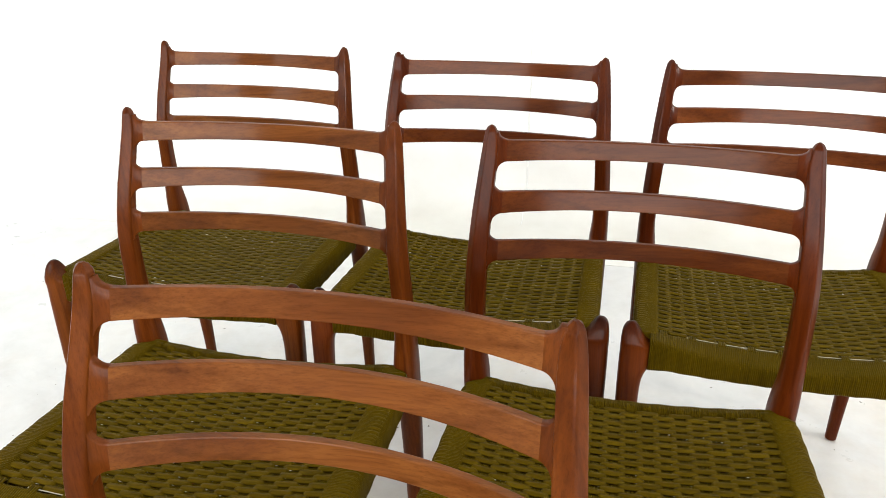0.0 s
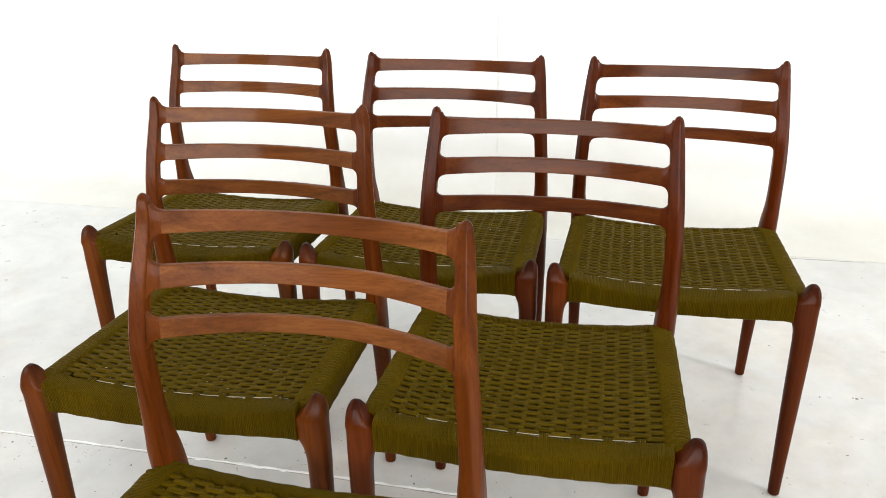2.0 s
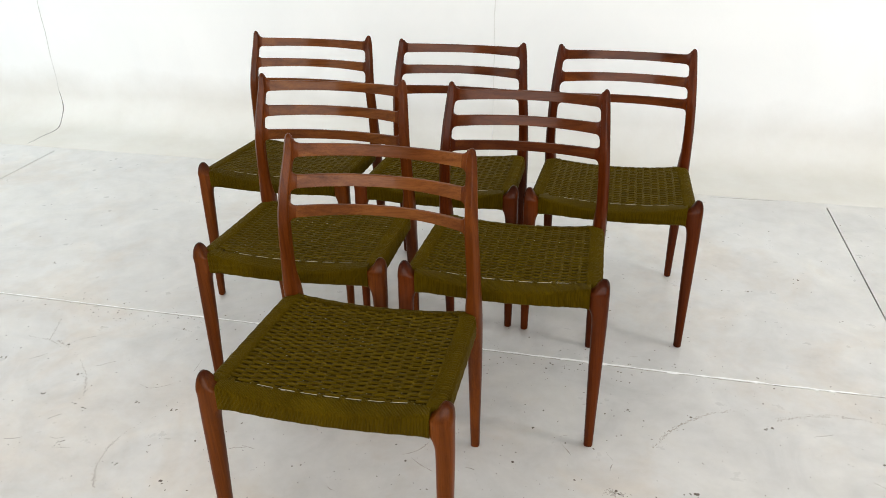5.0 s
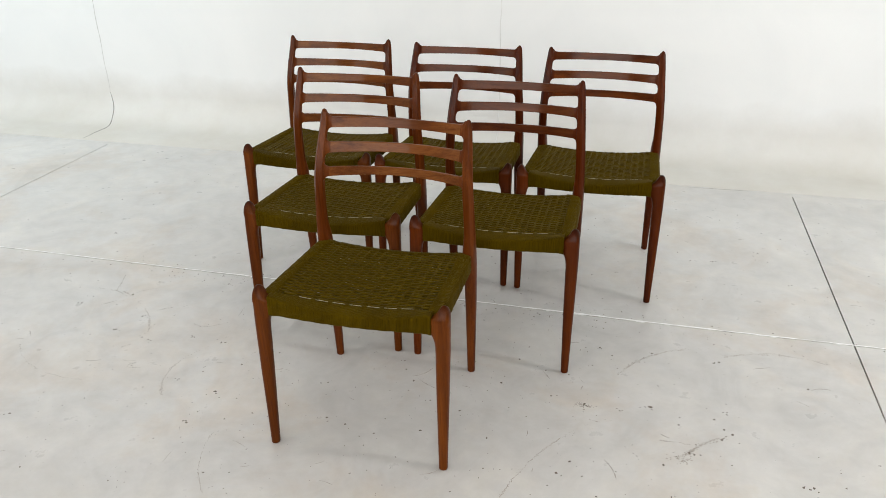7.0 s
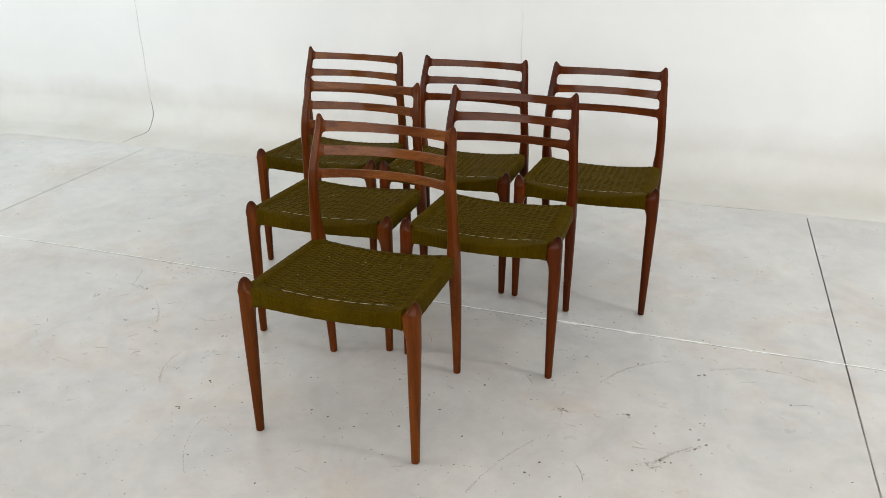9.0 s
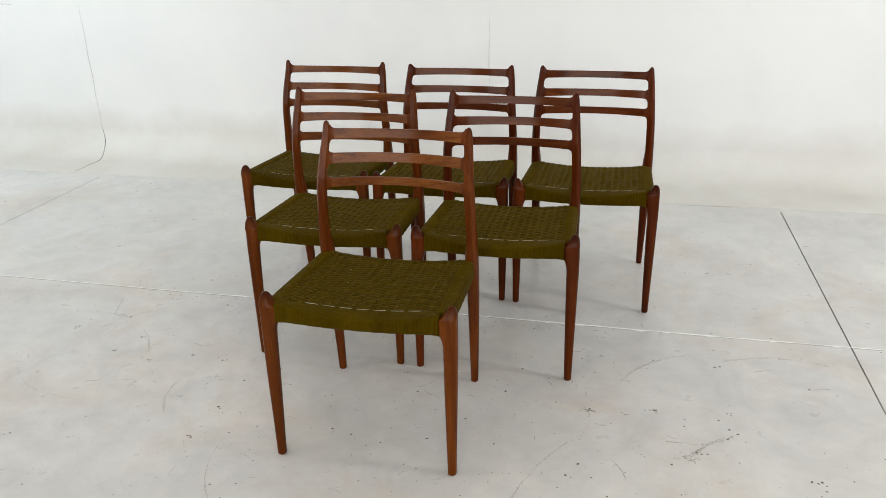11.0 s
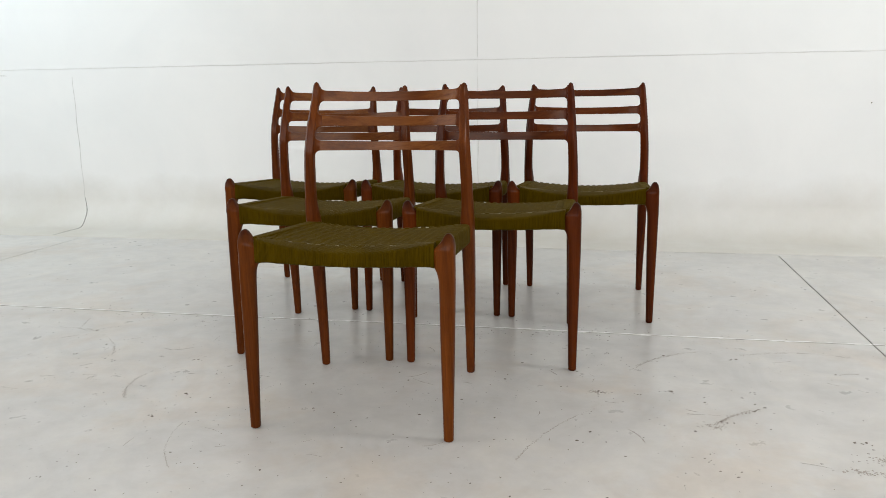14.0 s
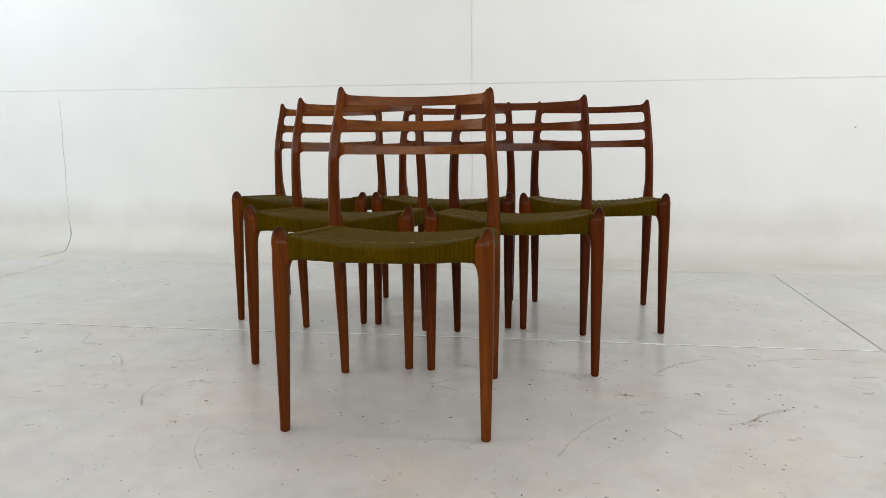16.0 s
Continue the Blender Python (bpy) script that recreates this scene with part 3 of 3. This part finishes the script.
def facet(a, wi, wo, df, db):
    """How far the faceted post section reaches in direction a (0: outwards, -90 degrees: forwards): a face towards the sitter, an arris, a slanting outer face."""
    corners = ((-wi, -0.62 * df), (0.28 * wo, -df), (wo, 0.0), (0.75 * wo, 0.85 * db), (-0.6 * wi, db), (-wi, 0.55 * db))
    c, s = math.cos(a), math.sin(a)
    for k, (x0, y0) in enumerate(corners):
        x1, y1 = corners[(k + 1) % len(corners)]
        ex, ey = x1 - x0, y1 - y0
        det = ex * s - ey * c
        if abs(det) < 1e-12:
            continue
        r = (ex * y0 - ey * x0) / det
        u = (c * y0 - s * x0) / det
        if r > 0 and -1e-9 <= u <= 1 + 1e-9:
            return r
    return 0.5 * (wi + wo)


def faceted(cx, cy, z, wi, wo, df, db, side, k, n=48):
    """A ring of the back post, from round (k = 0) to faceted (k = 1)."""
    ring = []
    for j in range(n):
        a = 2 * math.pi * j / n
        c, s = math.cos(a), math.sin(a)
        q = 2 / 2.4
        ox = math.copysign(abs(c) ** q, c) * (wo if c > 0 else wi)
        oy = math.copysign(abs(s) ** q, s) * (db if s > 0 else df)
        r = sum(facet(a + radians(b), wi, wo, df, db) for b in (-5, 0, 5)) / 3
        ring.append((cx + side * ((1 - k) * ox + k * r * c), cy + (1 - k) * oy + k * r * s, z))
    return ring if side > 0 else ring[::-1]


def leaned(z, lean):
    """How far a back that leans further puts its posts behind the usual line."""
    return lean * max(0.0, min(1.0, (z - 0.45) / 0.34))


# how far a post's shoulders reach towards the slats
SHOULDER = 0.0115


def bowed(z, bow):
    """How far a hand-bent post swings out between the seat and its tip."""
    return bow * max(0.0, min(1.0, (z - 0.36) / 0.12, (0.785 - z) / 0.10))


def back_post(side, lift=0.0, lean=0.0, rows=None, bow=0.0):
    """One back post; lift is how much longer its tip is than usual, lean how much further back and bow how much further out it stands."""
    top = POST[-1][0]
    keys = sorted({round(top * i / 90, 5) for i in range(91)} | {r[0] for r in POST})
    keys = [k for i, k in enumerate(keys) if i == 0 or k - keys[i - 1] > 0.0006 or k == top]
    rings = []
    for z in [0.0] + keys:
        x, y, wi, wo, df, db = spline(POST, z)
        s = 0.72 if len(rings) == 0 else 1.0
        zz = (z if len(rings) != 1 else 0.003) + lift * max(0.0, min(1.0, (z - 0.735) / 0.045))
        k = max(0.0, min(1.0, (z - 0.45) / 0.12))
        rings.append(faceted(side * (x + bowed(z, bow)), y + leaned(z, lean), zz, wi * s, wo * s, df * s, db * s, side, k))
    verts, faces = loft(rings)
    for spec in rows or SLATS:
        ends = slat_rings(*slat_spec(spec, rows or SLATS, lean))
        ends = ends[:15] if side < 0 else ends[:-16:-1]
        ends = [[(px + side * bowed(pz, bow) * (1 - i / 14), py, pz) for px, py, pz in ring] for i, ring in enumerate(ends)]
        more, sides = loft(ends if side < 0 else ends[::-1])
        faces += [tuple(len(verts) + k for k in f) for f in sides]
        verts += more
    me = mesh_of("back_post", verts, faces, TEAK_UP)
    me.set_sharp_from_angle(angle=radians(35))
    return me


def front_leg(side):
    top = LEG[-1][0]
    keys = sorted({round(top * i / 64, 5) for i in range(65)} | {r[0] for r in LEG})
    keys = [k for i, k in enumerate(keys) if i == 0 or k - keys[i - 1] > 0.0006 or k == top]
    rings = []
    # a small rounding at the foot
    for z in [0.0] + keys:
        x, y, wi, wo, df, db = spline(LEG, z)
        s = 0.72 if len(rings) == 0 else 1.0
        square = 2.4 + 1.0 * max(0.0, min(1.0, (z - 0.425) / 0.012))
        rings.append(oval(side * x, y, z if len(rings) != 1 else 0.003, wi * s, wo * s, df * s, db * s, side, square))
    verts, faces = loft(rings)
    return mesh_of("front_leg", verts, faces, TEAK_LEG)


def slat_rings(z_low, z_high, middle, lean=0.0, sweep=0.012, rise=0.012, fillet=0.012, back=0.003):
    """Sections of one curved ladder slat from post to post, flaring into them; sweep and rise shape its upper corners. Also where the posts begin."""
    zc = 0.5 * (z_low + z_high)
    x, y, wi, wo, df, db = post_at(zc)
    y += leaned(zc, lean)
    bow = middle - y
    tilt = (post_at(zc + 0.02)[1] - post_at(zc - 0.02)[1]) / 0.04
    inner = x - wi
    half = inner + 0.005
    edge = inner - SHOULDER
    flat = [edge * (-1 + 2 * i / 60) for i in range(61)]
    bent = [edge + (half - edge) * (i / 14) for i in range(1, 15)]
    rings = []
    for px in [-q for q in reversed(bent)] + flat + bent:
        u = px / half
        py = y - back + (bow + back) * (1 - u * u)
        d = inner - abs(px)

        def flare(r, h):
            q = max(0.0, min(1.0, (r - d) / r))
            return h * (1 - math.sqrt(1 - q * q))
        top = z_high + flare(sweep, rise) + 0.0065 * u * u
        low = z_low - flare(fillet, fillet) + 0.0025 * u * u
        t = 0.0040
        b = 0.0014
        ring = []
        for dy, z in ((-t + b, low), (t - b, low), (t - b * 0.3, low + b * 0.3), (t, low + b), (t, top - b), (t - b * 0.3, top - b * 0.3), (t - b, top), (-t + b, top),
                      (-t + b * 0.3, top - b * 0.3), (-t, top - b), (-t, low + b), (-t + b * 0.3, low + b * 0.3)):
            ring.append((px, py + dy + tilt * (z - zc), z))
        rings.append(ring)
    return rings


def slat_mesh(rings):
    """The slat between the shoulders of the posts."""
    verts, faces = loft(rings[14:-14])
    me = mesh_of("backrest_slat", verts, faces, TEAK_ACROSS)
    me.set_sharp_from_angle(angle=radians(18))
    return me


# the woven seat
HALF_F, HALF_B, Y_FRONT, Y_BACK = 0.2315, 0.2265, -0.008, 0.394
FIELD_Y0, FIELD_Y1, ROW, COL = 0.0370, 0.3670, 0.00790, 0.0218
PITCH = 0.0027


SLOPE = 0.062


def top_z(x, y=0.0):
    return 0.4370 - SLOPE * y + 0.0175 * min(1.0, abs(x) / 0.222) ** 2


def low_z(x, y=0.0):
    return 0.3940 - SLOPE * y + 0.0080 * min(1.0, abs(x) / 0.222) ** 2


def front_drop(x, y):
    """The front rail is hollowed: midway between the legs its front edge lies lower than its inner edge."""
    return 0.011 * max(0.0, 1 - (x / 0.2) ** 2) * max(0.0, min(1.0, (0.0295 - y) / 0.0375))


def half_at(y):
    return HALF_F + (HALF_B - HALF_F) * max(0, min(1, y / 0.36))


def wrap_ring(lo, hi, z0, z1, swell, r_out=0.012, r_in=0.007, n=5):
    """A rounded rail section in (across, z); lo is the side that shows."""
    ring = []
    lo, hi, z0, z1 = lo - swell, hi + swell, z0 - swell, z1 + swell
    for cx, cz, r, a0 in ((hi - r_in, z0 + r_in, r_in, 270), (hi - r_in, z1 - r_in, r_in, 0), (lo + r_out, z1 - r_out, r_out, 90), (lo + r_out, z0 + r_out, r_out, 180)):
        for i in range(n):
            a = radians(a0 + 90 * i / (n - 1))
            ring.append((cx + r * math.cos(a), cz + r * math.sin(a)))
    return ring


def wrapped_rail(kind):
    """A seat rail bound with cord: real ridges, one for each turn of the cord."""
    rings = []
    if kind in ("front", "back"):
        a, b = (-0.205, 0.205) if kind == "front" else (-0.202, 0.202)
    else:
        a, b = 0.018, 0.388
    count = int((b - a) / PITCH) * 4
    for i in range(count + 1):
        s = a + (b - a) * i / count
        turn = i // 4
        swell = 0.0009 * abs(math.sin(math.pi * i / 4 + 0.001)) + 0.0003 * math.sin(turn * 12.9898) - 0.0003
        if kind == "front":
            bend = 0.004 * (1 - (s / 0.210) ** 2)
            z0, z1 = low_z(s) - 0.004 * max(0.0, min(1.0, (abs(s) - 0.165) / 0.04)) ** 2, top_z(s)
            ring = wrap_ring(Y_FRONT + 0.002 - bend, 0.0295, z0, z1, swell, 0.007)
            rings.append([(s, y, z - front_drop(s, y) * max(0.0, min(1.0, (z - z0) / (z1 - z0)))) for y, z in ring])
        elif kind == "back":
            rings.append([(s, 2 * 0.382 - y, z) for y, z in wrap_ring(0.370, Y_BACK, low_z(s, 0.382) + 0.004, top_z(s, 0.382) - 0.001, swell, 0.009)])
        else:
            side = -1 if kind == "left" else 1
            out = half_at(s)
            ease = max(0.0, (s - 0.343) / 0.045)
            out -= 0.014 * ease ** 2
            z1 = top_z(out, s) - 0.003 * ease ** 2 - 0.0012
            rings.append([(side * (out - q), s, z) for q, z in wrap_ring(0.0, 0.038, low_z(out, s), z1, swell, 0.012)])
    verts, faces = loft(rings)
    me = mesh_of("wrapped_rail", verts, faces, CORD_Z)
    bm = bmesh.new()
    bm.from_mesh(me)
    bmesh.ops.recalc_face_normals(bm, faces=bm.faces[:])
    bm.to_mesh(me)
    bm.free()
    me.set_sharp_from_angle(angle=radians(70))
    return me


ROWS_N = int((FIELD_Y1 - FIELD_Y0) / ROW) + 1
COLS = [(c - 8.5) * COL for c in range(18)]


def weft_mesh(r):
    """One band of three cords woven across the seat, under every second warp."""
    y = FIELD_Y0 + ROW * r
    reach = half_at(y) - 0.004
    n = 190
    wob, shade = random.uniform(-0.0004, 0.0004), random.uniform(0.95, 1.02)
    rings = []
    for i in range(n + 1):
        x = -reach + 2 * reach * i / n
        # the float is a lens between two dips, lowest where a warp bundle passes over
        away = abs((x - COLS[r % 2] + COL) % (2 * COL) - COL)
        lens = max(0.0, min(1.0, (away - 0.0030) / 0.0062))
        wave = lens = lens * lens * (3 - 2 * lens)
        if abs(x) > COLS[-1] + 0.5 * COL:
            wave = max(wave, min(1.0, (abs(x) - COLS[-1] - 0.4 * COL) / 0.008))
            lens = 0.2
        z = top_z(x, y) - 0.0060 + 0.0062 * wave
        z -= 0.0042 * max(0.0, min(1.0, (abs(x) - reach + 0.012) / 0.012)) ** 2
        w = (0.0034 + 0.0017 * lens) * shade
        yy = y + wob + 0.0003 * math.sin(x * 40 + r)
        ring = []
        for k in range(13):
            v = -1 + k / 6
            hgt = 0.0019 * (1 - abs(v) ** 2.0) + 0.00022 * abs(math.cos(v * math.pi * 1.5))
            ring.append((x, yy + v * w, z + hgt - 0.0012))
        for k in range(4):
            v = 1 - 2 * (k + 0.5) / 4
            ring.append((x, yy + v * w * 0.9, z - 0.0022))
        rings.append(ring)
    verts, faces = loft(rings)
    return mesh_of("weft_band", verts, [f[::-1] for f in faces], CORD_X)


def warp_mesh(c, k):
    """One warp cord from the front rail to the back rail; four lie side by side."""
    n = ROWS_N * 5
    first = 0.022 if c % 2 == 0 else 0.0335
    x = COLS[c] + (k - 1.5) * 0.0029 + random.uniform(-0.0002, 0.0002)
    rings = []
    for i in range(n + 1):
        y = first + (0.379 - first) * i / n
        ph = (y - FIELD_Y0) / ROW
        z = top_z(x, y) - 0.0046 + 0.0015 * math.cos(math.pi * (ph + c))
        if c % 2 == 0 and y < 0.0350 or y > 0.372:
            z = top_z(x, y) + 0.0010 - front_drop(x, y)
        rr = 0.00150
        rings.append([(x + rr * math.cos(a), y, z + rr * math.sin(a)) for a in [2 * math.pi * j / 6 for j in range(6)]])
    v, f = loft(rings)
    return mesh_of("warp_cord", v, [q[::-1] for q in f], CORD_Y)


def under_mesh(r):
    """The return of a weft band below the seat, from side rail to side rail."""
    y = FIELD_Y0 + ROW * r
    reach = half_at(y) - 0.012
    rings = []
    for i in range(17):
        x = -reach + 2 * reach * i / 16
        z = low_z(x, y) + 0.004 + 0.0012 * math.sin(i * 1.7 + r)
        rings.append([(x, y + 0.0031 * math.cos(a), z + 0.0014 * math.sin(a)) for a in [2 * math.pi * j / 6 for j in range(6)]])
    v, f = loft(rings)
    return mesh_of("under_band", v, f, CORD_X)


def string_mesh():
    """A pale string laid behind the front rail, under the warp."""
    rings = []
    for i in range(81):
        x = -0.15 + 0.32 * i / 80
        rings.append([(x, 0.0316 + 0.0006 * math.cos(a), top_z(x, 0.032) - 0.0008 + 0.0006 * math.sin(a)) for a in [2 * math.pi * j / 8 for j in range(8)]])
    v, f = loft(rings)
    return mesh_of("string", v, f, STRING)


# lower and upper edge and the depth of the middle of each slat; the foremost chair's back is its own
SLATS = ((0.7439, 0.7676, 0.4630), (0.6777, 0.7020, 0.4494), (0.6135, 0.6381, 0.4300))
SLATS_FRONT = ((0.7463, 0.7704, 0.4703), (0.6805, 0.7054, 0.4578), (0.6166, 0.6394, 0.4450))


def slat_spec(spec, rows, lean):
    return (*spec, lean, *((0.016, 0.010) if spec is rows[0] else (0.012, 0.012)))


def backrest(rows, lean=0.0):
    return [slat_mesh(slat_rings(*slat_spec(spec, rows, lean))) for spec in rows]


def build_chair():
    chair = new("dining_chair")
    for side in (-1, 1):
        part("front_leg", front_leg(side), chair)
        part("back_post", back_post(side), chair)
    for mesh in backrest(SLATS):
        part("backrest_slat", mesh, chair)
    seat = part("woven_seat", wrapped_rail("front"), chair, "olive green woven cord seat")
    for kind in ("back", "left", "right"):
        part("wrapped_rail", wrapped_rail(kind), seat)
    part("string", string_mesh(), seat, "pale natural string behind the front rail")
    for r in range(ROWS_N):
        part("weft_band", weft_mesh(r), seat)
        part("under_band", under_mesh(r), seat)
    for c in range(18):
        for k in range(4):
            part("warp_cord", warp_mesh(c, k), seat)
    return tagged(chair, "teak ladder-back dining chair with an olive woven cord seat", "chair", "dining chairs in a triangle")


chair = build_chair()
chair.matrix_basis = pose(0, 0, 0, 0, 0, 0.35)
PALE, RED = (1.10, 1.07, 1.0, 1), (0.79, 0.60, 0.52, 1)
# foremost chair tinted brighter, slats most: stronger front light put into its colour
for ob in chair.children:
    ob.color = (1.3, 1.34, 1.6, 1) if ob.name.startswith("backrest_slat") else (1.22, 1.25, 1.25, 1)


def own_posts(thing, tips, lean=0.0, rows=None, bows=(0.0016, 0.0)):
    """Each chair's posts were worked by hand: their tips differ by a few millimetres."""
    posts = sorted((ob for ob in thing.children if ob.name.startswith("back_post")), key=lambda ob: sum(v.co.x for v in ob.data.vertices))
    for ob, side, lift, bow in zip(posts, (-1, 1), tips, bows):
        ob.data = back_post(side, lift, lean, rows, bow)


for x, y, turn, tone, tips in (
        (-0.2724, 0.4929, 1.51, PALE, (0.0007, -0.0023)),
        (0.2550, 0.4985, 0.45, RED, (-0.0000, -0.0020)),
        (-0.5396, 1.0060, 0.07, PALE, (0.0025, 0.0005)),
        (-0.0226, 1.0039, 0.25, RED, (-0.0045, -0.0033)),
        (0.4918, 0.9979, -0.58, RED, (-0.0019, -0.0014))):
    other = copy_thing(chair, pose(x, y, 0, 0, 0, turn))
    own_posts(other, tips)
    for ob in other.children:
        ob.color = tone
    tagged(other, "teak ladder-back dining chair with an olive woven cord seat" if tone == PALE else "dark reddish teak ladder-back dining chair with an olive woven cord seat")
own_posts(chair, (0.0050, -0.0025), 0.0069, SLATS_FRONT, (0.0036, -0.0012))
for ob, mesh in zip((ob for ob in chair.children if ob.name.startswith("backrest_slat")), backrest(SLATS_FRONT, 0.0069)):
    ob.data = mesh
